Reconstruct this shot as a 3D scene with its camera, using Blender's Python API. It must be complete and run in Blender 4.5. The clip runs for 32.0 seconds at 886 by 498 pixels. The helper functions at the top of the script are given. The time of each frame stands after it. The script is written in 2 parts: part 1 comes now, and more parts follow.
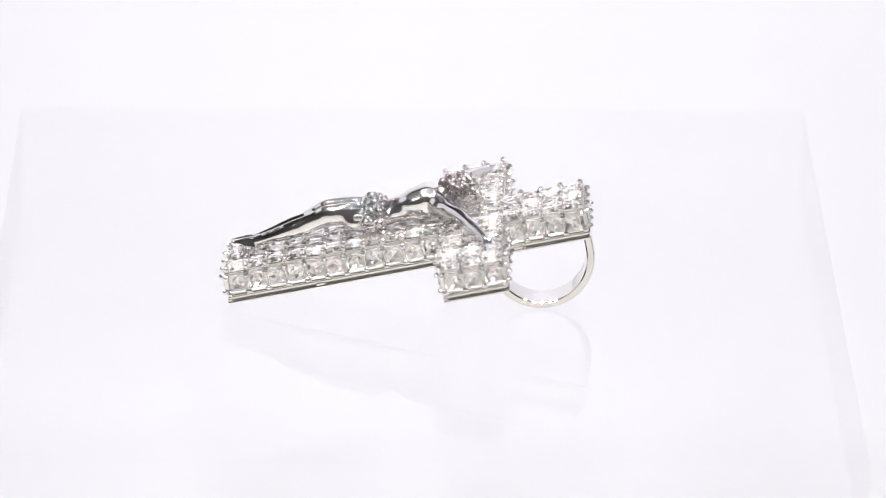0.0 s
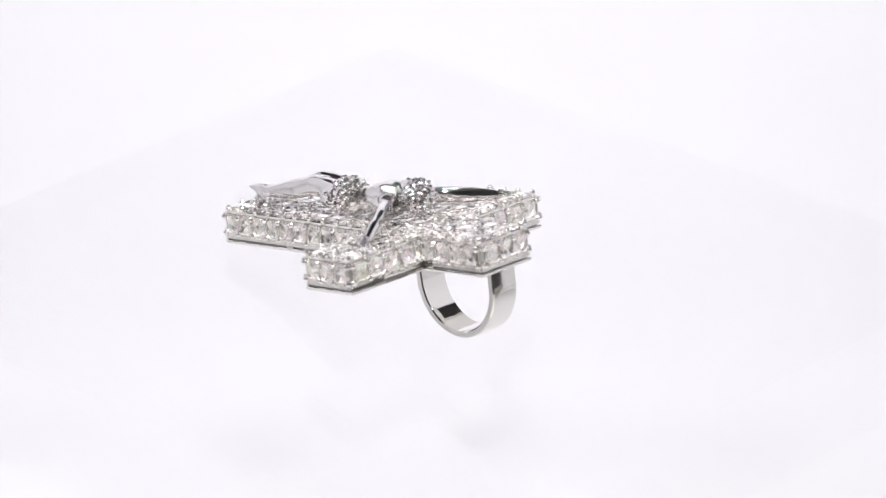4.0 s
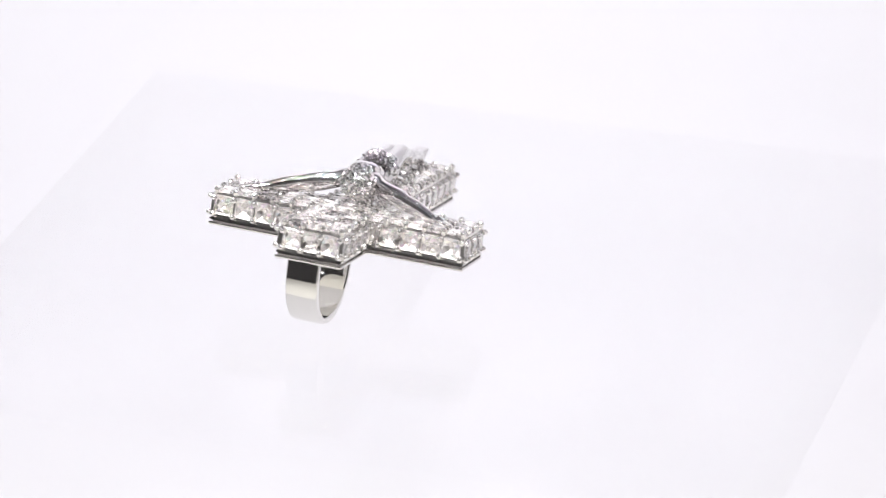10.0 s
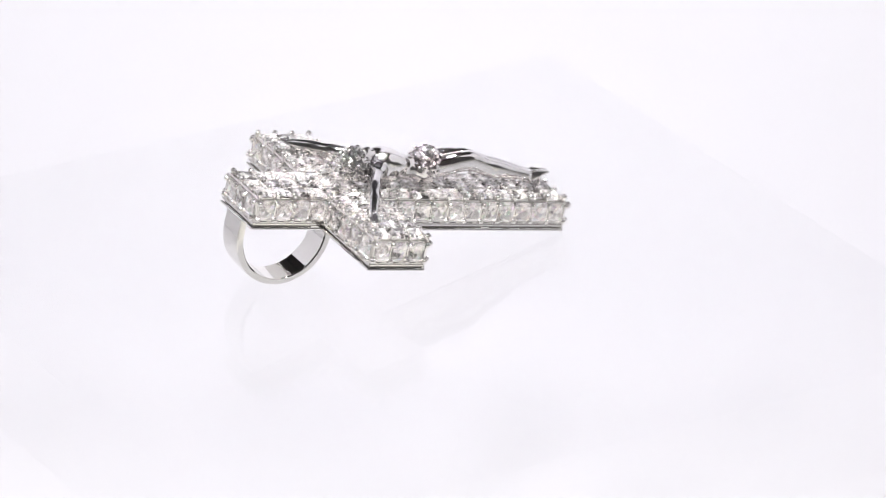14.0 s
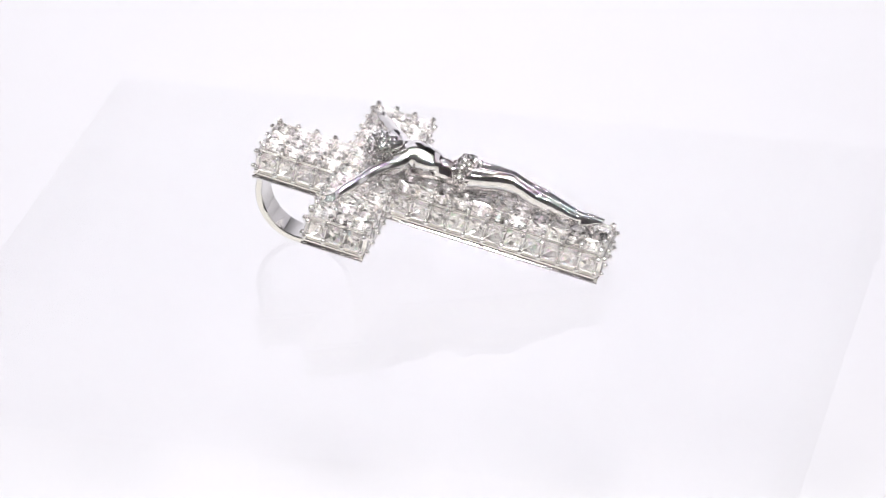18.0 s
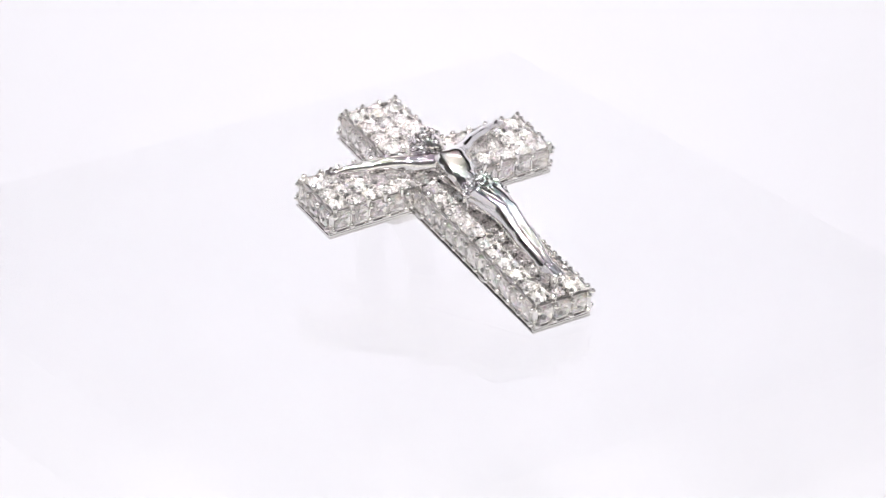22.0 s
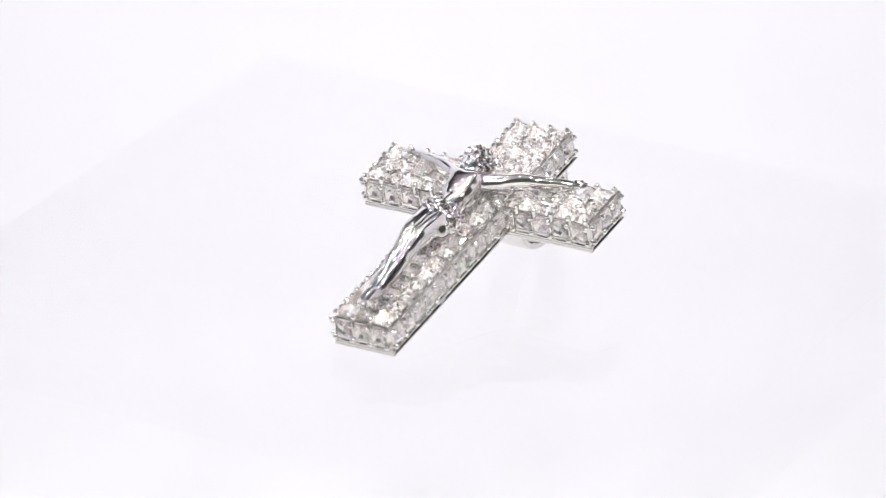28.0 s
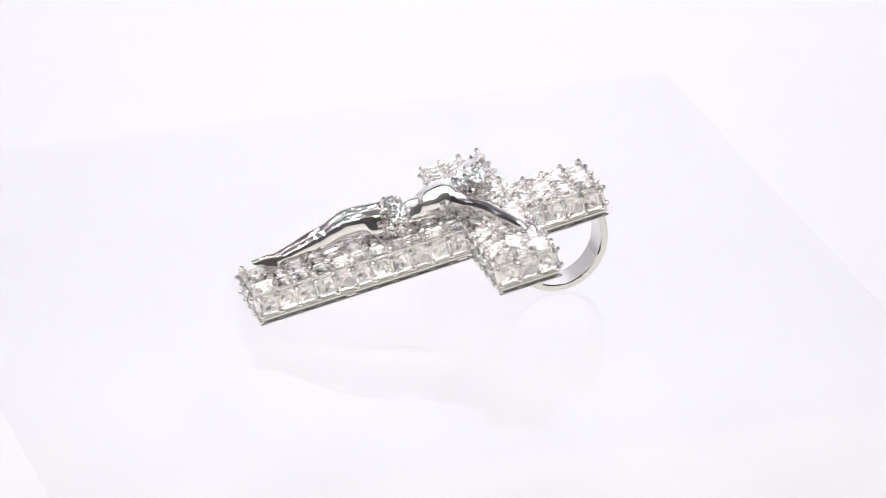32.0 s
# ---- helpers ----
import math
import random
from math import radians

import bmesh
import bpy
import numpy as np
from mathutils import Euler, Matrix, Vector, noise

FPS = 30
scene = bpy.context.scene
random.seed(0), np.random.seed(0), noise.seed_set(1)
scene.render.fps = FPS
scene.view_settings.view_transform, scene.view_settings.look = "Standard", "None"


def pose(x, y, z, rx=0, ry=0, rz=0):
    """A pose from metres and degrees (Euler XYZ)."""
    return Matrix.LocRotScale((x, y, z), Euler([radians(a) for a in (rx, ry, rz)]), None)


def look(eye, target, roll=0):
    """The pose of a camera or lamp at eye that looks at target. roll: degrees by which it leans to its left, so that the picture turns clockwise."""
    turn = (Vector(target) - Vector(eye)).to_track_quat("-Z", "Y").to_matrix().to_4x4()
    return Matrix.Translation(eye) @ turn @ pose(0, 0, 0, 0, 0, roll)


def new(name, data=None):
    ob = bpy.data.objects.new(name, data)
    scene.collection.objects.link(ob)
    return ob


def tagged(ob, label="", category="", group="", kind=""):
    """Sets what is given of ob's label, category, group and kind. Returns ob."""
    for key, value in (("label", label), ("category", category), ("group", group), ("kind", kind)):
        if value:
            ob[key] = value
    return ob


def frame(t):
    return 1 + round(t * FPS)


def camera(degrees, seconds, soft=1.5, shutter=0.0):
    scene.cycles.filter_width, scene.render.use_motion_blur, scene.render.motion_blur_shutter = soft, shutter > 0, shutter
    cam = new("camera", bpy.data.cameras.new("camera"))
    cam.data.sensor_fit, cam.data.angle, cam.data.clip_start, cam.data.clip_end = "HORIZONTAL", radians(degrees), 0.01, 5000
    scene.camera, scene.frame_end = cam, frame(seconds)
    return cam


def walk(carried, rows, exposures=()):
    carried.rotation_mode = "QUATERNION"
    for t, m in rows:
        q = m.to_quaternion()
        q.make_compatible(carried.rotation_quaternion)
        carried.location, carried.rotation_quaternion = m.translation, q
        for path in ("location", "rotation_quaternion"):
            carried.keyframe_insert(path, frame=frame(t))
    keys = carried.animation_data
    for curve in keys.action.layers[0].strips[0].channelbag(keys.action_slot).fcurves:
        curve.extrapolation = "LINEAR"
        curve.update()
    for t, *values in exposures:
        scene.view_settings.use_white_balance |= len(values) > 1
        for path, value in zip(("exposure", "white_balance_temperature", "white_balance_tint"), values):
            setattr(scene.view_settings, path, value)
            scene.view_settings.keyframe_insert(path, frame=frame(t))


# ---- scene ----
# ---- camera, fixed on a tripod, long lens ----
SECONDS = 32.0
cam = camera(9.841, SECONDS, soft=0.85)
cam.data.dof.use_dof, cam.data.dof.focus_distance, cam.data.dof.aperture_fstop = True, 0.985, 18.0
EYE = Matrix.Translation((0.0055, -0.9008, 0.4182)) @ Euler((radians(90 - 24.632), 0, radians(0.0115))).to_matrix().to_4x4() @ pose(0, 0, 0, 0, 0, 0.552)
walk(cam, [(0.0, EYE), (SECONDS, EYE)], exposures=[(0.0, -0.07), (SECONDS, -0.07)])

# ---- world and lamps ----
world = bpy.data.worlds.new("studio_dark")
scene.world = world
world.use_nodes = True
world.node_tree.nodes["Background"].inputs["Color"].default_value = (0.75, 0.78, 0.9, 1)
world.node_tree.nodes["Background"].inputs["Strength"].default_value = 0.02


def lamp(name, place, target, size, watts, colour):
    data = bpy.data.lights.new(name, "AREA")
    data.shape, data.size, data.energy, data.color = "DISK", size, watts, colour
    ob = new(name, data)
    ob.matrix_world = look(place, target)
    return ob


LED, BACK_LED = (1.0, 0.988, 0.987), (0.93, 0.905, 1.0)
for y, z, n, watts, aim in ((-0.56, 0.47, 5, 0.77, (0, -0.10, -0.05)), (-0.30, 0.735, 5, 0.92, (0, -0.40, -0.12)), (0.0, 0.735, 4, 0.43, (0, 0.02, -0.1)), (0.28, 0.735, 5, 0.88, (0, 0.64, 0.28))):
    for i in range(n):
        lamp("led_bulb", (0.2 * (i - (n - 1) / 2) + 0.008 * (-1) ** i, y, z), aim, 0.03, watts, BACK_LED if y > 0.2 else LED)


# ---- materials ----
def material(name, colour, rough, metal=0.0, ior=1.45, spread=0.0, scale=400.0, bump=0.0, rough_spread=0.0, glass=0.0, coat=0.0):
    """A surface with two scales of variation in tone, gloss and relief."""
    mat = bpy.data.materials.new(name)
    mat.use_nodes = True
    nodes, links = mat.node_tree.nodes, mat.node_tree.links
    bsdf = nodes["Principled BSDF"]
    bsdf.inputs["Base Color"].default_value = (*colour, 1)
    bsdf.inputs["Roughness"].default_value = rough
    bsdf.inputs["Metallic"].default_value = metal
    bsdf.inputs["IOR"].default_value = ior
    bsdf.inputs["Transmission Weight"].default_value = glass
    bsdf.inputs["Coat Weight"].default_value = coat
    if spread or rough_spread or bump:
        where = nodes.new("ShaderNodeTexCoord")
        fine, coarse = nodes.new("ShaderNodeTexNoise"), nodes.new("ShaderNodeTexNoise")
        fine.inputs["Scale"].default_value, coarse.inputs["Scale"].default_value = scale, scale * 0.13
        fine.inputs["Detail"].default_value = 5
        both = nodes.new("ShaderNodeMath")
        both.operation = "ADD"
        half = nodes.new("ShaderNodeMath")
        half.operation, half.inputs[1].default_value = "MULTIPLY", 0.5
        for n in (fine, coarse):
            links.new(where.outputs["Object"], n.inputs["Vector"])
        links.new(fine.outputs["Fac"], both.inputs[0])
        links.new(coarse.outputs["Fac"], both.inputs[1])
        links.new(both.outputs[0], half.inputs[0])
        if spread:
            ramp = nodes.new("ShaderNodeMix")
            ramp.data_type = "RGBA"
            ramp.inputs["A"].default_value = (*[c * (1 - spread) for c in colour], 1)
            ramp.inputs["B"].default_value = (*[min(1, c * (1 + spread)) for c in colour], 1)
            links.new(half.outputs[0], ramp.inputs["Factor"])
            links.new(ramp.outputs["Result"], bsdf.inputs["Base Color"])
        if rough_spread:
            span = nodes.new("ShaderNodeMapRange")
            span.inputs["From Min"].default_value, span.inputs["From Max"].default_value = 0.3, 0.7
            span.inputs["To Min"].default_value, span.inputs["To Max"].default_value = max(0.0, rough - rough_spread), rough + rough_spread
            links.new(half.outputs[0], span.inputs["Value"])
            links.new(span.outputs["Result"], bsdf.inputs["Roughness"])
        if bump:
            relief = nodes.new("ShaderNodeBump")
            relief.inputs["Strength"].default_value, relief.inputs["Distance"].default_value = bump, 0.0001
            links.new(half.outputs[0], relief.inputs["Height"])
            links.new(relief.outputs["Normal"], bsdf.inputs["Normal"])
    return mat


SILVER = material("rhodium_silver", (0.94, 0.92, 0.9), 0.15, 1.0, spread=0.04, scale=900, bump=0.12, rough_spread=0.03)
POLISHED = material("polished_silver", (0.83, 0.815, 0.79), 0.06, 1.0, spread=0.03, scale=500, bump=0.08, rough_spread=0.03)
CAST = material("cast_silver", (0.80, 0.785, 0.78), 0.035, 1.0, spread=0.05, scale=500, bump=0.05, rough_spread=0.03)
STAMP = material("stamped_grey", (0.25, 0.24, 0.23), 0.35, 1.0, spread=0.1, scale=2000)
STONE = material("clear_zirconia", (0.99, 0.985, 0.99), 0.0, 0.0, ior=1.8, glass=1.0)
FOIL = material("silver_foil_back", (0.94, 0.91, 0.895), 0.2, 0.75)
FACET = material("mirror_foil_back", (0.90, 0.87, 0.845), 0.015, 1.0)
# dark grey metal: the deep shade of the base slot, put into the colour
SLOT_SHADE = material("slot_shade_grey", (0.34, 0.33, 0.32), 0.5, 1.0, spread=0.2, scale=900, bump=0.3)


def add_fire(mat):
    """Small flecks of spectral colour, each stone its own."""
    nodes, links = mat.node_tree.nodes, mat.node_tree.links
    where, own, shift = nodes.new("ShaderNodeTexCoord"), nodes.new("ShaderNodeObjectInfo"), nodes.new("ShaderNodeVectorMath")
    cells, keep, mix = nodes.new("ShaderNodeTexVoronoi"), nodes.new("ShaderNodeMapRange"), nodes.new("ShaderNodeMix")
    shift.operation = "ADD"
    cells.inputs["Scale"].default_value = 1900
    mix.data_type = "RGBA"
    mix.inputs["A"].default_value = (0.94, 0.91, 0.895, 1)
    hue = nodes.new("ShaderNodeCombineColor")
    hue.mode = "HSV"
    hue.inputs[1].default_value, hue.inputs[2].default_value = 0.65, 1.0
    split = nodes.new("ShaderNodeSeparateColor")
    keep.inputs["From Min"].default_value, keep.inputs["From Max"].default_value, keep.inputs["To Max"].default_value = 0.6, 1.0, 0.3
    links.new(where.outputs["Object"], shift.inputs[0])
    links.new(own.outputs["Random"], shift.inputs[1])
    links.new(shift.outputs[0], cells.inputs["Vector"])
    links.new(split.outputs["Red"], hue.inputs[0])
    links.new(cells.outputs["Color"], split.inputs["Color"])
    links.new(split.outputs["Green"], keep.inputs["Value"])
    links.new(keep.outputs["Result"], mix.inputs["Factor"])
    links.new(hue.outputs["Color"], mix.inputs["B"])
    links.new(mix.outputs["Result"], nodes["Principled BSDF"].inputs["Base Color"])


add_fire(FOIL)


def clear_sheet(name, gloss_most, gloss_least):
    """A clear sheet with parallel faces: light passes straight on and mirrors more at flat angles."""
    mat = bpy.data.materials.new(name)
    mat.use_nodes = True
    nodes, links = mat.node_tree.nodes, mat.node_tree.links
    nodes.remove(nodes["Principled BSDF"])
    clear, gloss, mix = nodes.new("ShaderNodeBsdfTransparent"), nodes.new("ShaderNodeBsdfGlossy"), nodes.new("ShaderNodeMixShader")
    clear.inputs["Color"].default_value = (0.999, 0.999, 0.999, 1)
    gloss.inputs["Roughness"].default_value = 0.004
    angle, power, span = nodes.new("ShaderNodeLayerWeight"), nodes.new("ShaderNodeMath"), nodes.new("ShaderNodeMapRange")
    power.operation, power.inputs[1].default_value = "POWER", 5.0
    span.inputs["To Min"].default_value, span.inputs["To Max"].default_value = gloss_least, gloss_most
    links.new(angle.outputs["Facing"], power.inputs[0])
    links.new(power.outputs[0], span.inputs["Value"])
    links.new(span.outputs["Result"], mix.inputs["Fac"])
    links.new(clear.outputs[0], mix.inputs[1])
    links.new(gloss.outputs[0], mix.inputs[2])
    links.new(mix.outputs[0], nodes["Material Output"].inputs["Surface"])
    return mat


ACRYLIC = clear_sheet("clear_acrylic", 0.9, 0.045)
EDGE = clear_sheet("clear_acrylic_edge", 0.25, 0.015)
GLASS = clear_sheet("coated_clear_glass", 0.2, 0.005)
TABLE = material("cream_laminate", (0.80, 0.785, 0.73), 0.55, 0.0, spread=0.015, scale=60, rough_spread=0.05)
PAPER = material("white_paper", (0.72, 0.714, 0.728), 0.7, 0.0, spread=0.015, scale=40, bump=0.05)
BOARD = material("grey_lamp_board", (0.2, 0.195, 0.205), 0.7, 0.0, spread=0.1, scale=30, bump=0.05)
DARK = material("grey_studio_wall", (0.52, 0.51, 0.515), 0.8, 0.0, spread=0.2, scale=6, bump=0.1)


# ---- building blocks ----
def mesh_of(bm, name, mat, smooth=False):
    bmesh.ops.recalc_face_normals(bm, faces=bm.faces[:])
    me = bpy.data.meshes.new(name)
    bm.to_mesh(me)
    bm.free()
    me.materials.append(mat)
    if smooth:
        me.shade_smooth()
    return me


def part(name, bm, mat, parent=None, label="", smooth=False):
    ob = new(name, mesh_of(bm, name, mat, smooth))
    ob.parent = parent
    return tagged(ob, label)


def placed(name, me, parent, m, label=""):
    ob = new(name, me)
    ob.parent, ob.matrix_basis = parent, m
    return tagged(ob, label)


def box(bm, x0, x1, y0, y1, z0, z1, bevel=0.0):
    made = bmesh.ops.create_cube(bm, size=1)["verts"]
    for v in made:
        v.co = Vector(((x0 + x1) / 2 + v.co.x * (x1 - x0), (y0 + y1) / 2 + v.co.y * (y1 - y0), (z0 + z1) / 2 + v.co.z * (z1 - z0)))
    if bevel:
        edges = {e for v in made for e in v.link_edges}
        bmesh.ops.bevel(bm, geom=list(edges), offset=bevel, segments=2, affect="EDGES", profile=0.6)


def prism(bm, outline, z0, z1, bevel=0.0):
    low = [bm.verts.new((x, y, z0)) for x, y in outline]
    high = [bm.verts.new((x, y, z1)) for x, y in outline]
    n = len(outline)
    faces = [bm.faces.new(low[::-1]), bm.faces.new(high)]
    faces += [bm.faces.new((low[i], low[(i + 1) % n], high[(i + 1) % n], high[i])) for i in range(n)]
    if bevel:
        edges = {e for f in faces[:2] for e in f.edges}
        bmesh.ops.bevel(bm, geom=list(edges), offset=bevel, segments=2, affect="EDGES", profile=0.6)


# ---- the studio ----
TOP = -0.12  # the table's surface; the clear block's top is z = 0


def build_studio():
    bm = bmesh.new()
    box(bm, -0.9, 0.9, -0.75, 0.95, TOP - 0.03, TOP, 0.004)
    tagged(part("table", bm, TABLE), "cream satin laminate table top", "table", kind="structure")
    # a white light tent, open to the front, with a sweep at its back
    bm = bmesh.new()
    arc = [(0.25 + 0.2 * math.sin(a), TOP + 0.002 + 0.2 * (1 - math.cos(a))) for a in [radians(5 * i) for i in range(0, 12)]]
    slope = [(arc[-1][0] + 0.3 * k / 8, arc[-1][1] + 0.3 * math.tan(radians(55)) * k / 8) for k in range(1, 9)]
    upper = [(slope[-1][0] + 0.06 * math.sin(a), slope[-1][1] + 0.09 * a) for a in [radians(15 * i) for i in range(1, 7)]]
    profile = [(-0.135, TOP + 0.002)] + arc + slope + upper
    rows = [[bm.verts.new((x, y, z)) for y, z in profile] for x in (-0.455, 0.455)]
    for i in range(len(profile) - 1):
        bm.faces.new((rows[0][i], rows[1][i], rows[1][i + 1], rows[0][i + 1]))
    sweep = part("backdrop", bm, PAPER, smooth=True)
    solid = sweep.modifiers.new("thickness", "SOLIDIFY")
    solid.thickness, solid.offset = 0.0015, -1
    tagged(sweep, "white paper sweep curving up behind the table", "backdrop", kind="structure")
    for name, span in (("tent_wall_west", (-0.47, -0.46, -0.05, 0.80, TOP, 0.44)), ("tent_wall_east", (0.46, 0.47, -0.05, 0.80, TOP, 0.44)), ("lamp_board", (-0.47, 0.47, -0.46, 0.54, 0.755, 0.765))):
        bm = bmesh.new()
        box(bm, *span)
        tagged(part(name, bm, BOARD if name == "lamp_board" else PAPER), "grey board that carries the lamps" if name == "lamp_board" else "white fabric side of the light tent", "light tent", kind="structure")
    for name, span in (("wall_north", (-2, 2, 2, 2.1, -1, 2)), ("wall_south", (-2, 2, -2.1, -2, -1, 2)), ("wall_east", (2, 2.1, -2.1, 2.1, -1, 2)),
                       ("wall_west", (-2.1, -2, -2.1, 2.1, -1, 2)), ("ceiling", (-2.1, 2.1, -2.1, 2.1, 2, 2.1)), ("floor", (-2.1, 2.1, -2.1, 2.1, -1.1, -1))):
        bm = bmesh.new()
        box(bm, *span)
        tagged(part(name, bm, DARK), "grey painted studio surface", "wall", kind="structure")


build_studio()


def build_block():
    bm = bmesh.new()
    box(bm, -0.081, 0.081, -0.081, 0.081, -0.0210, -0.00005, 0.0004)
    block = part("display_block", bm, ACRYLIC)
    block.data.materials.append(EDGE)
    for face in block.data.polygons:
        face.material_index = int(face.normal.z < 0.3)
    block.visible_shadow = False
    return tagged(block, "clear polished square acrylic block turning on glass shelf", "display block")


def build_shelf():
    bm = bmesh.new()
    box(bm, -0.46, 0.46, -0.36, 0.335, -0.0241, -0.0211)
    shelf = part("glass_shelf", bm, GLASS)
    shelf.visible_shadow = False
    return tagged(shelf, "clear glass shelf under the display block", "shelf", kind="structure")


glass_shelf = build_shelf()
display_block = build_block()


# ---- the ring: a jewelled cross on a finger band. Its own space: x across, y from foot to head, z up from the base's underside ----
MM = 0.001
PITCH, RIM = 3.8 * MM, 0.8 * MM
Y0, Y1 = -35 * MM, 35 * MM
HALF = 6.5 * MM                     # half the upright's width
ARM = 25.45 * MM                     # half the span of the arms
A0, A1 = 7.35 * MM, 19.6 * MM       # the arms' edges towards foot and head


def cross(inset):
    h, a, y0, y1, b0, b1 = HALF - inset, ARM - inset, Y0 + inset, Y1 - inset, A0 + inset, A1 - inset
    return [(-h, y0), (h, y0), (h, b0), (a, b0), (a, b1), (h, b1), (h, y1), (-h, y1), (-h, b1), (-a, b1), (-a, b0), (-h, b0)]


ring = new("cross_ring")
tagged(ring, "silver ring with large cross covered in clear stones", "ring")


def frame_strip(outer, inner, z0, z1, round_by=0.00008):
    """A closed rail that follows the cross's outline."""
    bm = bmesh.new()
    rings = [[bm.verts.new((x, y, z)) for x, y in o] for o, z in ((outer, z0), (outer, z1), (inner, z1), (inner, z0))]
    n = len(outer)
    for k in range(4):
        a, b = rings[k], rings[(k + 1) % 4]
        for i in range(n):
            bm.faces.new((a[i], a[(i + 1) % n], b[(i + 1) % n], b[i]))
    bmesh.ops.bevel(bm, geom=bm.edges[:], offset=round_by, segments=2, affect="EDGES")
    return bm


def stone_mesh(half, crown, depth, seed, cut=(1, 1, 1, 2, 2)):
    """A square step-cut stone with clipped corners: table, crown, girdle, pavilion and point."""
    bm = bmesh.new()
    clip = 0.2

    def layer(s, z, clip=clip):
        c = s * (1 - clip)
        return [bm.verts.new((x, y, z)) for x, y in ((s, -c), (s, c), (c, s), (-c, s), (-s, c), (-s, -c), (-c, -s), (c, -s))]

    layers = [layer(half * 0.66, crown), layer(half * 0.87, crown * 0.68), layer(half, 0.08 * MM), layer(half, -0.05 * MM), layer(half * 0.62, -depth * 0.45, 0.55), layer(half * 0.28, -depth * 0.76, 0.2)]
    for v in layers[4]:
        v.co.xy = Matrix.Rotation(radians(22.5), 2) @ v.co.xy
    rnd = random.Random(seed)
    for ring_of in layers[4:]:
        for v in ring_of:
            v.co += Vector([rnd.uniform(-0.12, 0.12) * MM for _ in range(3)])
    bm.faces.new(layers[0])
    for n, (a, b) in enumerate(zip(layers, layers[1:])):
        for i in range(8):
            j = (i + 1) % 8
            if n == 3:
                made = [(a[i], a[j], b[i]), (a[j], b[j], b[i])]
            elif n == 4:
                made = [(a[i], a[j], b[j]), (a[i], b[j], b[i])]
            else:
                made = [(a[i], a[j], b[j], b[i])]
            for corners in made:
                bm.faces.new(corners).material_index = 0 if n < 3 else rnd.choice(cut)
    point = bm.verts.new((0, 0, -depth))
    for i in range(8):
        bm.faces.new((layers[-1][i], layers[-1][(i + 1) % 8], point)).material_index = 1 + i % 2
    me = mesh_of(bm, "gemstone", STONE)
    me.materials.append(FOIL)
    me.materials.append(FACET)
    return me


def prong_mesh(ball, neck, length):
    """A round-headed claw on a tapered stem."""
    bm = bmesh.new()
    rings = []
    for r, z in ((neck * 0.9, -length), (neck, -ball * 0.7), (ball * 0.9, -ball * 0.35), (ball, 0.0), (ball * 0.75, ball * 0.62)):
        rings.append([bm.verts.new((r * math.cos(a), r * math.sin(a), z)) for a in [math.tau * i / 8 for i in range(8)]])
    for a, b in zip(rings, rings[1:]):
        for i in range(8):
            bm.faces.new((a[i], a[(i + 1) % 8], b[(i + 1) % 8], b[i]))
    tip = bm.verts.new((0, 0, ball))
    for i in range(8):
        bm.faces.new((rings[-1][i], rings[-1][(i + 1) % 8], tip))
    return mesh_of(bm, "prong", SILVER, smooth=True)


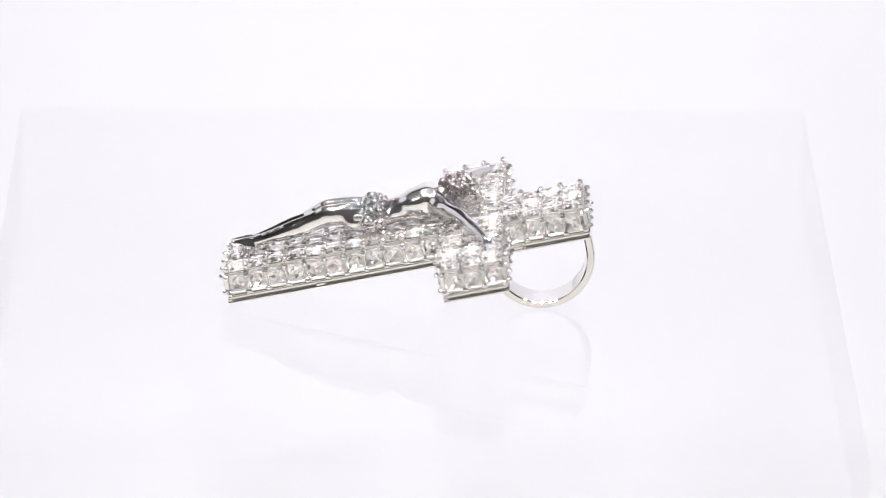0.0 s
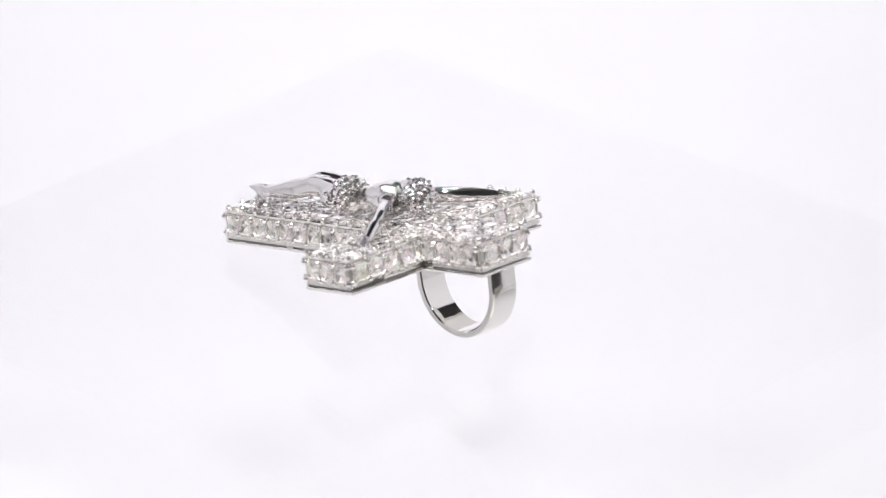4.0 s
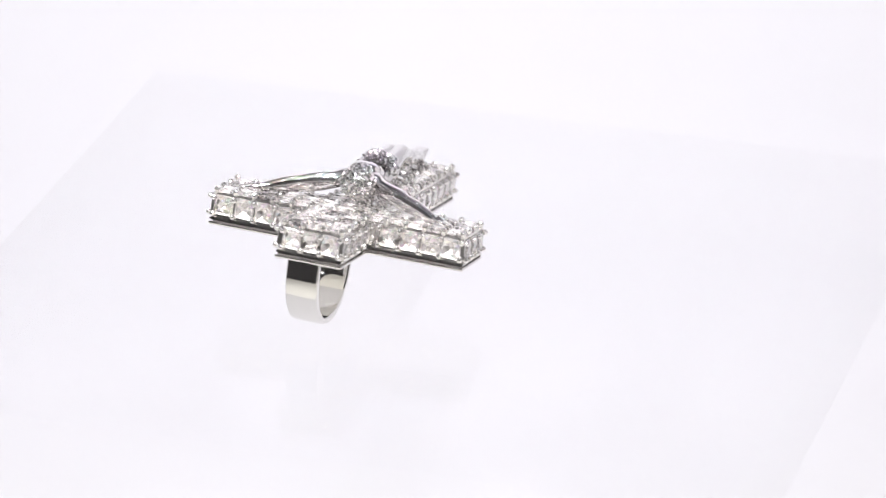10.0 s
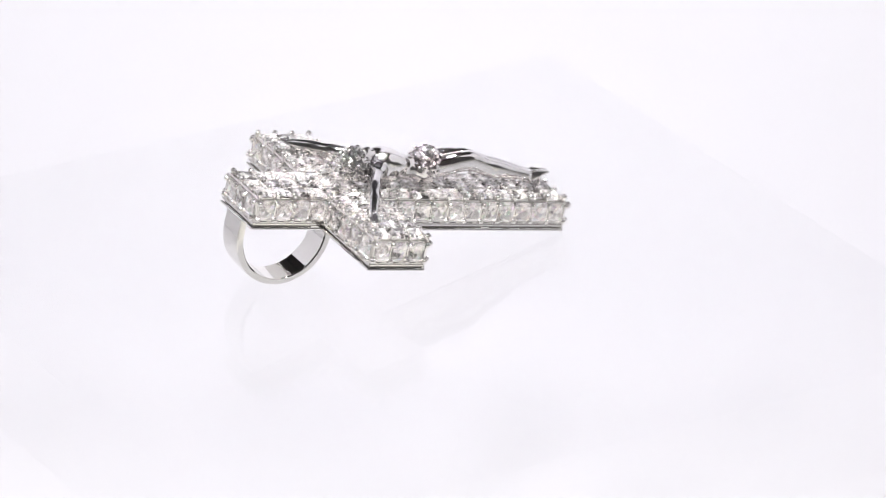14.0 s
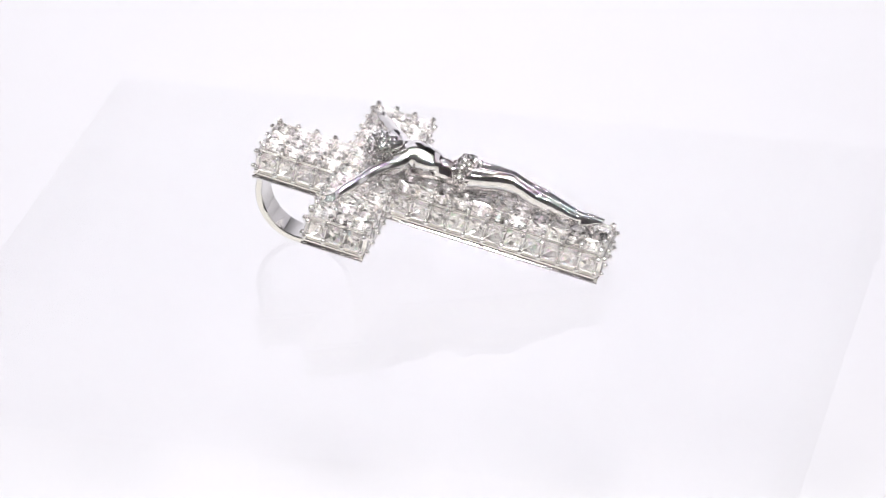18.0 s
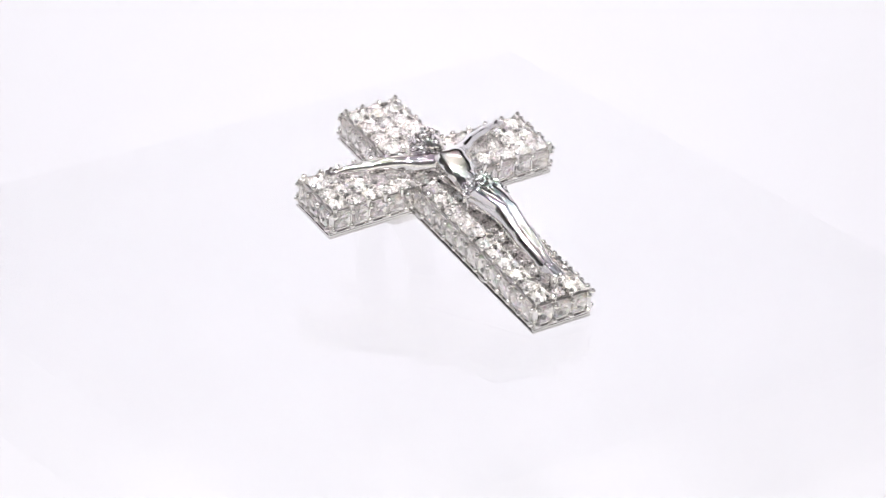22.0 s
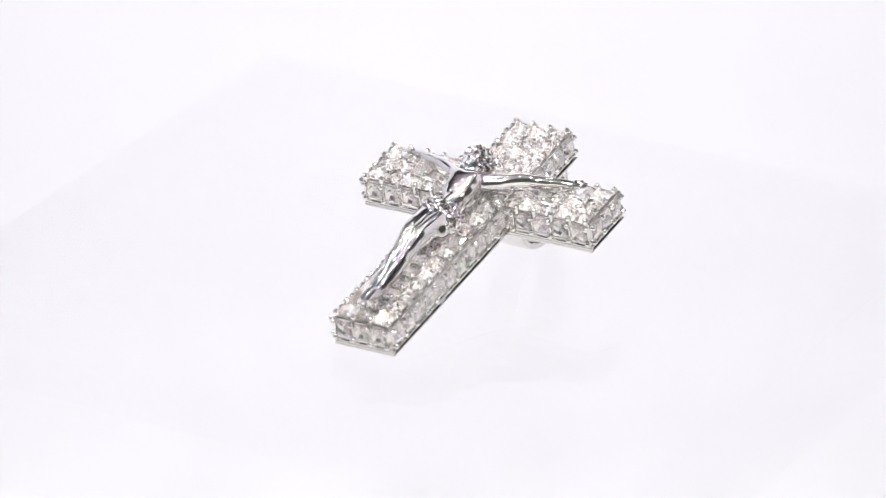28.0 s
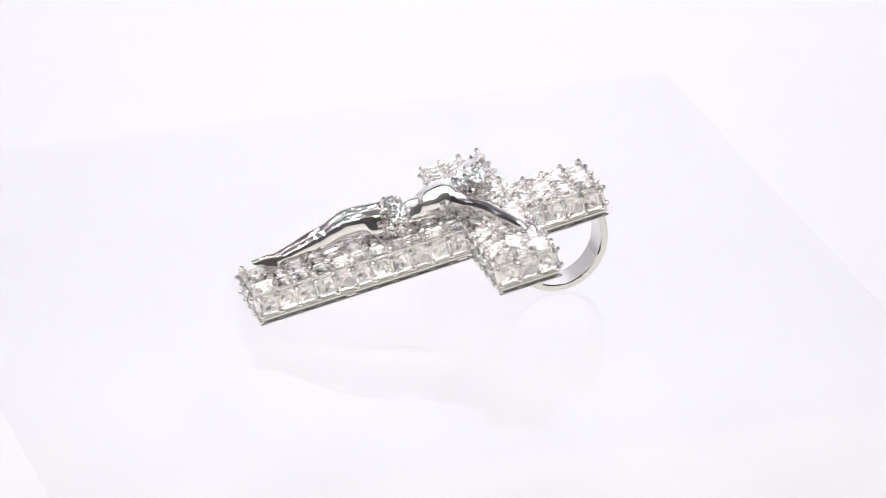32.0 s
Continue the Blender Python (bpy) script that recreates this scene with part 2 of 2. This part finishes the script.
def build_setting():
    rnd = random.Random(4)
    bm = bmesh.new()
    profile = ((0.75, -0.72), (0.32, -0.67), (0.08, -0.55), (-0.06, -0.38), (-0.1, -0.2), (-0.06, -0.03), (0.06, 0.07), (0.25, 0.1), (1.0, 0.1))
    loops = [[bm.verts.new((x, y, z * MM)) for x, y in cross(inset * MM)] for inset, z in profile]
    bm.faces.new(loops[0][::-1])
    bm.faces.new(loops[-1])
    for a, b in zip(loops, loops[1:]):
        for i in range(12):
            bm.faces.new((a[i], a[(i + 1) % 12], b[(i + 1) % 12], b[i]))
    part("base_plate", bm, POLISHED, ring, "mirror-polished base plate with a rounded edge")
    # the slot's inner wall, with its shade painted in as dark metal
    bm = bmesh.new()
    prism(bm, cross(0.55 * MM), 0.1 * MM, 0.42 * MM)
    part("slot_lining", bm, SLOT_SHADE, ring, "inner wall of the slot, coloured dark to stand in for shade")
    part("gallery_rail", frame_strip(cross(-0.05 * MM), cross(1.4 * MM), 0.42 * MM, 1.03 * MM, 0.00018), POLISHED, ring)
    # short bridges that close the slot
    bm = bmesh.new()
    box(bm, -0.9 * MM, 0.9 * MM, -0.6 * MM, 0.06 * MM, 0.05 * MM, 0.47 * MM, 0.00006)
    bridge = mesh_of(bm, "bridge", POLISHED)
    for side in (-1, 1):
        for x, y, turn in ((side * HALF, -17 * MM, -90 * side), (side * HALF, 5.6 * MM, -90 * side), (side * HALF, 21.2 * MM, -90 * side)):
            placed("bridge", bridge, ring, pose(x, y, 0, 0, 0, turn))
    for x0, x1, y in ((-ARM, -HALF, A0), (HALF, ARM, A0), (-HALF, HALF, Y0)):
        bm = bmesh.new()
        box(bm, x0, x1, y - 0.08 * MM, y + 0.6 * MM, 0.05 * MM, 0.47 * MM, 0.00006)
        part("slot_filler", bm, POLISHED, ring)
    bm = bmesh.new()
    prism(bm, cross(0.5 * MM), 1.03 * MM, 1.3 * MM)
    prism(bm, cross(2.3 * MM), 1.3 * MM, 3.4 * MM)
    part("core", bm, SILVER, ring)
    part("lower_rail", frame_strip(cross(0.05 * MM), cross(1.0 * MM), 1.3 * MM, 1.6 * MM), SILVER, ring)
    part("upper_rail", frame_strip(cross(0.12 * MM), cross(0.85 * MM), 5.38 * MM, 5.9 * MM, 0.0002), SILVER, ring)
    top_stones = [stone_mesh(1.86 * MM, 0.7 * MM, 1.55 * MM, k) for k in range(5)]
    side_stones = [stone_mesh(1.84 * MM, 0.5 * MM, 0.5 * MM, k, (1, 1, 1, 2)) for k in range(5, 10)]
    claw, side_claw = prong_mesh(0.68 * MM, 0.55 * MM, 1.6 * MM), prong_mesh(0.64 * MM, 0.48 * MM, 1.2 * MM)
    rows_y = [Y0 + RIM + PITCH * (i + 0.5) for i in range(18)]
    cols = [PITCH * i for i in range(-6, 7)]
    arm_rows = (11, 12, 13)
    # the stones on the face, and the claws at the corners of their squares
    nodes = set()
    for j, y in enumerate(rows_y):
        for i, x in enumerate(cols):
            if abs(i - 6) <= 1 or j in arm_rows:
                tip = Euler([radians(rnd.uniform(-5, 5)) for _ in range(3)]).to_matrix().to_4x4()
                placed("gemstone", rnd.choice(top_stones), ring, Matrix.Translation((x, y, 5.95 * MM)) @ tip).visible_shadow = False
                nodes |= {(i + a, j + b) for a in (0, 1) for b in (0, 1)}
    for i, j in sorted(nodes):
        x, y = PITCH * (i - 6.5), Y0 + RIM + PITCH * j
        placed("prong", claw, ring, pose(x, y, (6.5 + rnd.uniform(-0.12, 0.12)) * MM, rnd.uniform(-4, 4), rnd.uniform(-4, 4), 45 * rnd.random()))
    # thin bars between the stones
    bm = bmesh.new()
    box(bm, -1.9 * MM, 1.9 * MM, -0.13 * MM, 0.13 * MM, -0.5 * MM, 0.12 * MM, 0.00005)
    bar = mesh_of(bm, "grid_bar", SILVER)
    for i, j in sorted(nodes):
        for di, dj, turn in ((1, 0, 0), (0, 1, 90)):
            if (i + di, j + dj) in nodes:
                x, y = PITCH * (i + di / 2 - 6.5), Y0 + RIM + PITCH * (j + dj / 2)
                if abs(x) < HALF - 1.2 * MM or (A0 + 1.2 * MM < y < A1 - 1.2 * MM and abs(x) < ARM - 1.2 * MM):
                    placed("grid_bar", bar, ring, pose(x, y, 5.6 * MM, 0, 0, turn))
    # the stones round the sides: start, way along, way out, number, step
    runs = []
    for s in (-1, 1):
        runs += [((s * HALF, Y0), (0, 1), (s, 0), 11, 3.8), ((s * HALF, Y1), (0, -1), (s, 0), 4, 3.75),
                 ((s * ARM, A0), (-s, 0), (0, -1), 4, 4.1), ((s * ARM, A1), (-s, 0), (0, 1), 4, 4.1), ((s * ARM, A0), (0, 1), (s, 0), 3, 3.75)]
    runs += [((-HALF, Y0), (1, 0), (0, -1), 3, 3.8), ((-HALF, Y1), (1, 0), (0, 1), 3, 3.8)]
    for (x, y), along, out, n, step in runs:
        x, y = x - out[0] * 0.2 * MM, y - out[1] * 0.2 * MM
        face = Matrix(((along[0], 0, out[0]), (along[1], 0, out[1]), (0, 1, 0))).to_4x4()
        if face.determinant() < 0:
            face = face @ Matrix.Diagonal((-1, 1, 1, 1))
        for k in range(n):
            d = RIM * 0.75 + step * MM * (k + 0.5)
            tip = Euler([radians(rnd.uniform(-5, 5)) for _ in range(3)]).to_matrix().to_4x4()
            placed("gemstone", rnd.choice(side_stones), ring, Matrix.Translation((x + along[0] * d, y + along[1] * d, 3.48 * MM)) @ face @ tip @ Matrix.Diagonal((step / 3.66, 1.07, 1, 1))).visible_shadow = False
        for k in range(n + 1):
            d = RIM * 0.75 + step * MM * k
            for z in (1.75, 5.0):
                placed("prong", side_claw, ring, Matrix.Translation((x + along[0] * d + out[0] * 0.6 * MM, y + along[1] * d + out[1] * 0.6 * MM, z * MM)) @ face)
    # corner posts, upright strips between the side stones
    bm = bmesh.new()
    bmesh.ops.create_cone(bm, cap_ends=True, segments=8, radius1=0.22 * MM, radius2=0.22 * MM, depth=3.85 * MM, matrix=Matrix.Translation((0, 0, 3.42 * MM)))
    strip = mesh_of(bm, "upright_bar", SILVER)
    for (x, y), along, out, n, step in runs:
        for k in range(n + 1):
            d = RIM * 0.75 + step * MM * k
            turn = 0 if along[0] else 90
            placed("upright_bar", strip, ring, pose(x - out[0] * 0.15 * MM + along[0] * d, y - out[1] * 0.15 * MM + along[1] * d, 0, 0, 0, turn))
    bm = bmesh.new()
    for sx in (-1, 1):
        for y, sy in ((A0, -1), (A1, 1)):
            x0, x1 = sorted((sx * (HALF - 0.3 * MM), sx * (HALF + 1.9 * MM)))
            yy = y - sy * 0.45 * MM
            box(bm, x0, x1, yy - 0.2 * MM, yy + 0.35 * MM, 1.5 * MM, 5.35 * MM, 0.00008)
    bm2 = bmesh.new()
    box(bm2, -0.4 * MM, 0.4 * MM, -0.4 * MM, 0.4 * MM, 1.3 * MM, 5.35 * MM, 0.00012)
    post = mesh_of(bm2, "corner_post", SILVER)
    for sx in (-1, 1):
        for x, y in ((HALF, Y0), (HALF, Y1), (ARM, A0), (ARM, A1)):
            placed("corner_post", post, ring, pose(sx * (x - 0.5 * MM), y + (0.5 * MM if y in (Y0, A0) else -0.5 * MM), 0))
    part("corner_panel", bm, SILVER, ring, "plain polished panels in the inner corners")


def build_band():
    bm = bmesh.new()
    cx, cy, cz, ry, rz, thick = 0.9 * MM, 24.7 * MM, -3.5 * MM, 10.2 * MM, 10.45 * MM, 1.25 * MM
    steps = 36
    sections = []
    for s in range(-3, steps + 4):
        a = math.pi * min(max(s, 0), steps) / steps
        c, sn = math.cos(a), -math.sin(a)
        rise = 0.0
        if s < 0 or s > steps:
            k = (-s if s < 0 else s - steps) / 3
            rise = k * (-cz + 0.15 * MM)
        w = (3.05 + 0.1 * abs(c) ** 1.5) * MM
        t = thick * (1.0 + 0.15 * abs(c))
        outer = (cy + ry * c, cz + rz * sn + rise)
        inner = (cy + (ry - t) * c, cz + (rz - t) * sn + rise)
        e = 0.22 * MM
        n = Vector((outer[0] - inner[0], outer[1] - inner[1])).normalized() * e
        ring_pts = [(-w + e, outer[0], outer[1]), (0, outer[0] + n.x * 0.4, outer[1] + n.y * 0.4), (w - e, outer[0], outer[1]), (w, outer[0] - n.x, outer[1] - n.y), (w, inner[0] + n.x, inner[1] + n.y),
                    (w - e, inner[0], inner[1]), (-w + e, inner[0], inner[1]), (-w, inner[0] + n.x, inner[1] + n.y), (-w, outer[0] - n.x, outer[1] - n.y)]
        sections.append([bm.verts.new((p[0] + cx, p[1], p[2])) for p in ring_pts])
    m = len(sections[0])
    for a, b in zip(sections, sections[1:]):
        for i in range(m):
            bm.faces.new((a[i], a[(i + 1) % m], b[(i + 1) % m], b[i]))
    bm.faces.new(sections[0])
    bm.faces.new(sections[-1][::-1])
    band = part("band", bm, POLISHED, ring, "plain polished finger band, open at both sides", smooth=True)
    band.data.set_sharp_from_angle(angle=radians(40))
    bm = bmesh.new()
    for k in range(5):
        a = radians(-70 + 3.2 * k)
        p = Vector((cx, cy + (ry - thick * 1.02) * math.cos(a), cz + (rz - thick * 1.02) * math.sin(a)))
        made = bmesh.ops.create_cube(bm, size=1)["verts"]
        for v in made:
            v.co = p + Euler((a + math.pi / 2, 0, 0)).to_matrix() @ Vector((v.co.x * (1.1 + 0.5 * (k % 2)) * MM, v.co.y * 0.22 * MM, v.co.z * 0.06 * MM))
    part("hallmark", bm, STAMP, ring, "tiny stamped marks inside the band")


# ---- the small figure fixed to the cross, one smooth casting ----
def union(a, b, k):
    h = np.clip(0.5 + 0.5 * (b - a) / k, 0, 1)
    return b + (a - b) * h - k * h * (1 - h)


def surface(field, low, step, name, rough_spots):
    """The zero surface of a sampled field, as a smooth quad mesh."""
    inside = field < 0
    nx, ny, nz = field.shape
    total, count = np.zeros((nx - 1, ny - 1, nz - 1, 3)), np.zeros((nx - 1, ny - 1, nz - 1))
    corners = [(i, j, k) for i in (0, 1) for j in (0, 1) for k in (0, 1)]

    def at(arr, c):
        return arr[c[0]:nx - 1 + c[0], c[1]:ny - 1 + c[1], c[2]:nz - 1 + c[2]]

    for a in corners:
        for axis in range(3):
            if a[axis] == 0:
                b = tuple(1 if q == axis else a[q] for q in range(3))
                fa, fb = at(field, a), at(field, b)
                cut = at(inside, a) != at(inside, b)
                f = np.where(cut, fa / np.where(cut, fa - fb, 1), 0)
                for q in range(3):
                    total[..., q] += np.where(cut, a[q] + (f if q == axis else 0), 0)
                count += cut
    used = count > 0
    index = -np.ones(used.shape, int)
    index[used] = np.arange(used.sum())
    cells = np.argwhere(used)
    verts = (cells + total[used] / count[used][:, None]) * step + np.array(low)
    faces = []
    for axis in range(3):
        u, v = (axis + 1) % 3, (axis + 2) % 3
        shift = [0, 0, 0]
        shift[axis] = 1
        a = inside[:nx - shift[0], :ny - shift[1], :nz - shift[2]]
        b = inside[shift[0]:, shift[1]:, shift[2]:]
        for flip in (False, True):
            hits = np.argwhere((a & ~b) if not flip else (~a & b))
            quad = []
            for du, dv in ((-1, -1), (0, -1), (0, 0), (-1, 0)):
                c = hits.copy()
                c[:, u] += du
                c[:, v] += dv
                quad.append(index[c[:, 0], c[:, 1], c[:, 2]])
            q = np.stack(quad, 1)
            faces.append(q[:, ::-1] if flip else q)
    faces = np.concatenate(faces)
    me = bpy.data.meshes.new(name)
    me.from_pydata(verts.tolist(), [], faces.tolist())
    bm = bmesh.new()
    bm.from_mesh(me)
    plain = [v for v in bm.verts if all(sum(((v.co[q] / MM - c[q]) / (r[q] + 0.9)) ** 2 for q in range(3)) > 1 for c, r in rough_spots)]
    for _ in range(2):
        bmesh.ops.smooth_vert(bm, verts=plain, factor=0.5, use_axis_x=True, use_axis_y=True, use_axis_z=True)
    bmesh.ops.recalc_face_normals(bm, faces=bm.faces[:])
    bm.to_mesh(me)
    bm.free()
    me.shade_smooth()
    return me


def build_figure():
    step = 0.19
    low, high = np.array((-23.5, -35.5, 4.0)), np.array((23.5, 20.0, 16.5))
    n = np.ceil((high - low) / step).astype(int)
    axes = [(low[q] + step * np.arange(n[q])).astype(np.float32) for q in range(3)]
    X, Y, Z = axes[0][:, None, None], axes[1][None, :, None], axes[2][None, None, :]

    def window(a, b):
        """The samples between two corners."""
        return tuple(slice(max(0, int((a[q] - low[q]) / step)), min(n[q], int((b[q] - low[q]) / step) + 2)) for q in range(3))

    def grid(w):
        return axes[0][w[0]][:, None, None], axes[1][w[1]][None, :, None], axes[2][w[2]][None, None, :]

    def cone(out, a, b, ra, rb, k=0.0):
        """Joins a tapered rod with round ends to the field out."""
        a, b = np.array(a, float), np.array(b, float)
        d, r = b - a, max(ra, rb) + 2.2
        w = window(np.minimum(a, b) - r, np.maximum(a, b) + r)
        x, y, z = grid(w)
        t = np.clip(((x - a[0]) * d[0] + (y - a[1]) * d[1] + (z - a[2]) * d[2]) / (d @ d), 0, 1)
        c = np.sqrt((x - a[0] - t * d[0]) ** 2 + (y - a[1] - t * d[1]) ** 2 + (z - a[2] - t * d[2]) ** 2) - (ra + (rb - ra) * t)
        out[w] = union(out[w], c, k) if k else np.minimum(out[w], c)

    def egg(out, c, r, k):
        w = window(np.array(c) - np.array(r) - 2.2, np.array(c) + np.array(r) + 2.2)
        x, y, z = grid(w)
        e = (np.sqrt(((x - c[0]) / r[0]) ** 2 + ((y - c[1]) / r[1]) ** 2 + ((z - c[2]) / r[2]) ** 2) - 1) * min(r)
        out[w] = union(out[w], e, k)

    def empty():
        return np.full(tuple(n), 2.2, np.float32)

    def limb(out, points):
        """A limb through the given places and radii, rounded by a spline."""
        p = np.array([(*a, r) for a, r in points])
        p = np.vstack([2 * p[0] - p[1], p, 2 * p[-1] - p[-2]])
        line = []
        for i in range(1, len(p) - 2):
            for t in (0.0, 0.34, 0.67):
                line.append(0.5 * (2 * p[i] + (p[i + 1] - p[i - 1]) * t + (2 * p[i - 1] - 5 * p[i] + 4 * p[i + 1] - p[i + 2]) * t * t + (3 * p[i] - p[i - 1] - 3 * p[i + 1] + p[i + 2]) * t ** 3))
        line.append(p[-2])
        for a, b in zip(line, line[1:]):
            cone(out, a[:3], b[:3], a[3], b[3])

    # trunk: ribcage, breast, belly, flanks and hips
    body = empty()
    egg(body, (0.1, 4.4, 10.5), (3.0, 4.2, 3.0), 0.1)
    egg(body, (0.0, 5.0, 9.2), (2.7, 4.6, 2.3), 0.8)
    egg(body, (0.15, 0.2, 9.8), (2.35, 3.8, 2.3), 0.8)
    egg(body, (0.25, -0.4, 11.2), (1.35, 1.9, 1.2), 0.8)
    egg(body, (0.2, -4.2, 9.5), (3.1, 3.2, 2.9), 0.8)
    for s in (-1, 1):
        egg(body, (s * 1.3, 5.9, 11.8), (1.9, 2.2, 1.9), 1.2)
        egg(body, (s * 1.5, 3.0, 11.4), (1.4, 2.0, 1.3), 1.2)
        egg(body, (s * 3.1, 8.0, 10.7), (1.6, 1.6, 1.5), 1.0)
    for s in (-1, 1):
        # a leg: thigh, knee, calf, ankle, deep from front to back
        leg = empty()
        bend = 0.0 if s < 0 else 0.3
        line = ((1.5, -5.2, 11.2, 1.8, 1.0), (1.45, -8.6, 11.9, 1.66, 1.0), (1.25, -11.8, 12.45 - bend, 1.5, 1.0), (1.05, -15.0, 12.2 - bend, 1.3, 1.0), (1.0, -18.0, 11.2, 1.16, 1.1), (1.06, -20.6, 10.7, 1.16, 0.95), (0.82, -24.2, 9.95, 0.95, 0.7), (0.6, -27.6, 9.2, 0.75, 0.3))
        for drop, thin in ((0.0, 1.0), (1.3, 0.92)):
            one = empty()
            limb(one, [((s * x + 0.15 * (y > -26), y, z - drop * d), r * thin) for x, y, z, r, d in line])
            leg = union(leg, one, 1.0)
        egg(leg, (s * 1.1 + 0.15, -13.4, 12.9 - bend), (0.95, 1.3, 0.9), 0.9)
        body = union(body, leg, 0.14)
        # an arm: shoulder, biceps, elbow, forearm, wrist, palm and fingers
        reach = 0.93 if s > 0 else 0.98
        arm = empty()
        for drop, thin in ((0.0, 1.0), (1.35, 0.85)):
            one = empty()
            limb(one, [((s * 3.0, 7.9, 10.6), 1.5), ((s * 4.7, 9.1, 10.3 - 0.5 * drop), 1.42 * thin), ((s * 6.7, 10.3, 10.2 - drop), 1.26 * thin), ((s * 9.2 * reach, 11.7, 9.9 - drop), 1.25 * thin), ((s * 11.6 * reach, 12.9, 9.4 - drop), 1.1 * thin),
                       ((s * 13.8 * reach, 13.9, 9.0 - drop * 0.8), 1.08 * thin), ((s * 16.0 * reach, 15.1, 8.5 - drop * 0.6), 0.88 * thin), ((s * 17.8 * reach, 16.0, 8.0 - drop * 0.3), 0.68 * thin)])
            arm = union(arm, one, 0.9)
        egg(arm, (s * 19.2 * reach, 16.5, 7.8), (1.35, 0.95, 0.62), 0.4)
        for k in range(4):
            cone(arm, (s * 19.7 * reach, 16.1 + 0.4 * k, 7.7), (s * (21.4 - 0.25 * abs(k - 1.4)) * reach, 16.3 + 0.52 * k, 7.45), 0.32, 0.22, 0.12)
        cone(arm, (s * 18.6 * reach, 16.9, 7.7), (s * 20.0 * reach, 17.9, 7.9), 0.34, 0.24, 0.2)
        egg(arm, (s * 19.2 * reach, 16.5, 8.45), (0.42, 0.42, 0.4), 0.05)
        body = union(body, arm, 0.5)
    # the crossed feet: one wedge with flat leaning sides, toes up
    sole = ((-26.4, 10.3), (-26.2, 8.8), (-28.6, 7.7), (-32.9, 9.7), (-33.4, 10.8), (-29.5, 10.1))
    w = window((-3.2, -35.4, 6), (3.2, -24.5, 13))
    x, y, z = grid(w)
    feet = (np.abs(x - 0.05) - 1.55 + 0.22 * (z - 7.8)) * 0.976
    for (y0, z0), (y1, z1) in zip(sole, sole[1:] + sole[:1]):
        size = math.hypot(y1 - y0, z1 - z0)
        feet = np.maximum(feet, ((y0 - y1) * (z - z0) + (z1 - z0) * (y - y0)) / -size if size else feet)
    feet = np.maximum(feet, 0.3 - np.hypot(x - 0.05, np.maximum(0, 10.1 - z)))
    body[w] = union(body[w], feet, 0.35)
    # neck, bowed face with brow, nose and beard
    cone(body, (0, 7.8, 11.4), (-0.7, 10.4, 11.9), 1.3, 1.4, 0.5)
    egg(body, (-1.0, 10.5, 12.5), (1.75, 2.1, 1.9), 0.3)
    cone(body, (-1.15, 10.9, 14.2), (-1.2, 9.9, 14.45), 0.28, 0.36, 0.2)
    egg(body, (-1.1, 8.9, 13.2), (0.9, 0.8, 1.0), 0.25)
    cone(body, (-2.0, 11.4, 14.0), (-0.1, 11.3, 14.0), 0.3, 0.3, 0.15)
    # the pin under the feet
    cone(body, (0, -31.2, 5.4), (0, -30.8, 8.8), 0.9, 0.85, 0.3)
    # the smooth tail of the cloth
    egg(body, (3.2, -7.8, 9.9), (0.9, 2.4, 1.5), 0.8)
    # knotted cloth round the hips, its knot, and the wound hair
    rnd = random.Random(9)
    spots = [((0.5, -4.7, 10.7), (3.6, 2.8, 3.1), 210), ((3.5, -5.3, 10.1), (1.6, 2.5, 1.8), 70), ((-1.0, 12.5, 11.1), (3.0, 2.9, 3.1), 200)]
    for c, r, count in spots:
        egg(body, c, r, 0.1)
        for i in range(count):
            z = 1 - 2 * (i + 0.5) / count
            a, q = i * 2.39996 + rnd.uniform(-0.3, 0.3), math.sqrt(max(0, 1 - z * z))
            p = np.array((c[0] + r[0] * q * math.cos(a), c[1] + r[1] * q * math.sin(a), c[2] + r[2] * z))
            way = np.array([rnd.uniform(-0.5, 0.5) for _ in range(3)])
            cone(body, p - way, p + way, rnd.uniform(0.26, 0.44), rnd.uniform(0.26, 0.44))
    # the slight unevenness of hand polishing
    body += (0.014 + 0.035 * np.exp(-((Y - 3.5) / 4) ** 2)) * np.sin(1.7 * X + 0.5 * Y + 1.0) * np.sin(1.5 * Y - 0.4 * X) * np.sin(1.6 * Z + 0.6 * Y)
    me = surface(body * MM, low * MM, step * MM, "figurine", [(c, r) for c, r, _ in spots])
    me.materials.append(CAST)
    ob = new("figurine", me)
    ob.parent = ring
    tagged(ob, "smooth polished silver figure with outstretched arms")


build_setting()
build_band()
build_figure()


# ---- what moves: the block and the ring turn together, clockwise from above ----
TURN, SQUARE_ON = -10.7066, 25.3
REST = Matrix.Translation((0.0101, -0.0008, 0.0082)) @ (Euler((radians(12.2691), 0, 0)).to_matrix() @ Euler((0, radians(-2.5416), 0)).to_matrix()).to_4x4()


def motions():
    times = [float(t) for t in range(0, 33, 2)]
    walk(ring, [(t, pose(0, 0, 0, 0, 0, -1.6363 + TURN * (t - SQUARE_ON)) @ REST) for t in times])
    walk(display_block, [(t, pose(0, 0, 0, 0, 0, TURN * (t - SQUARE_ON))) for t in times])


motions()
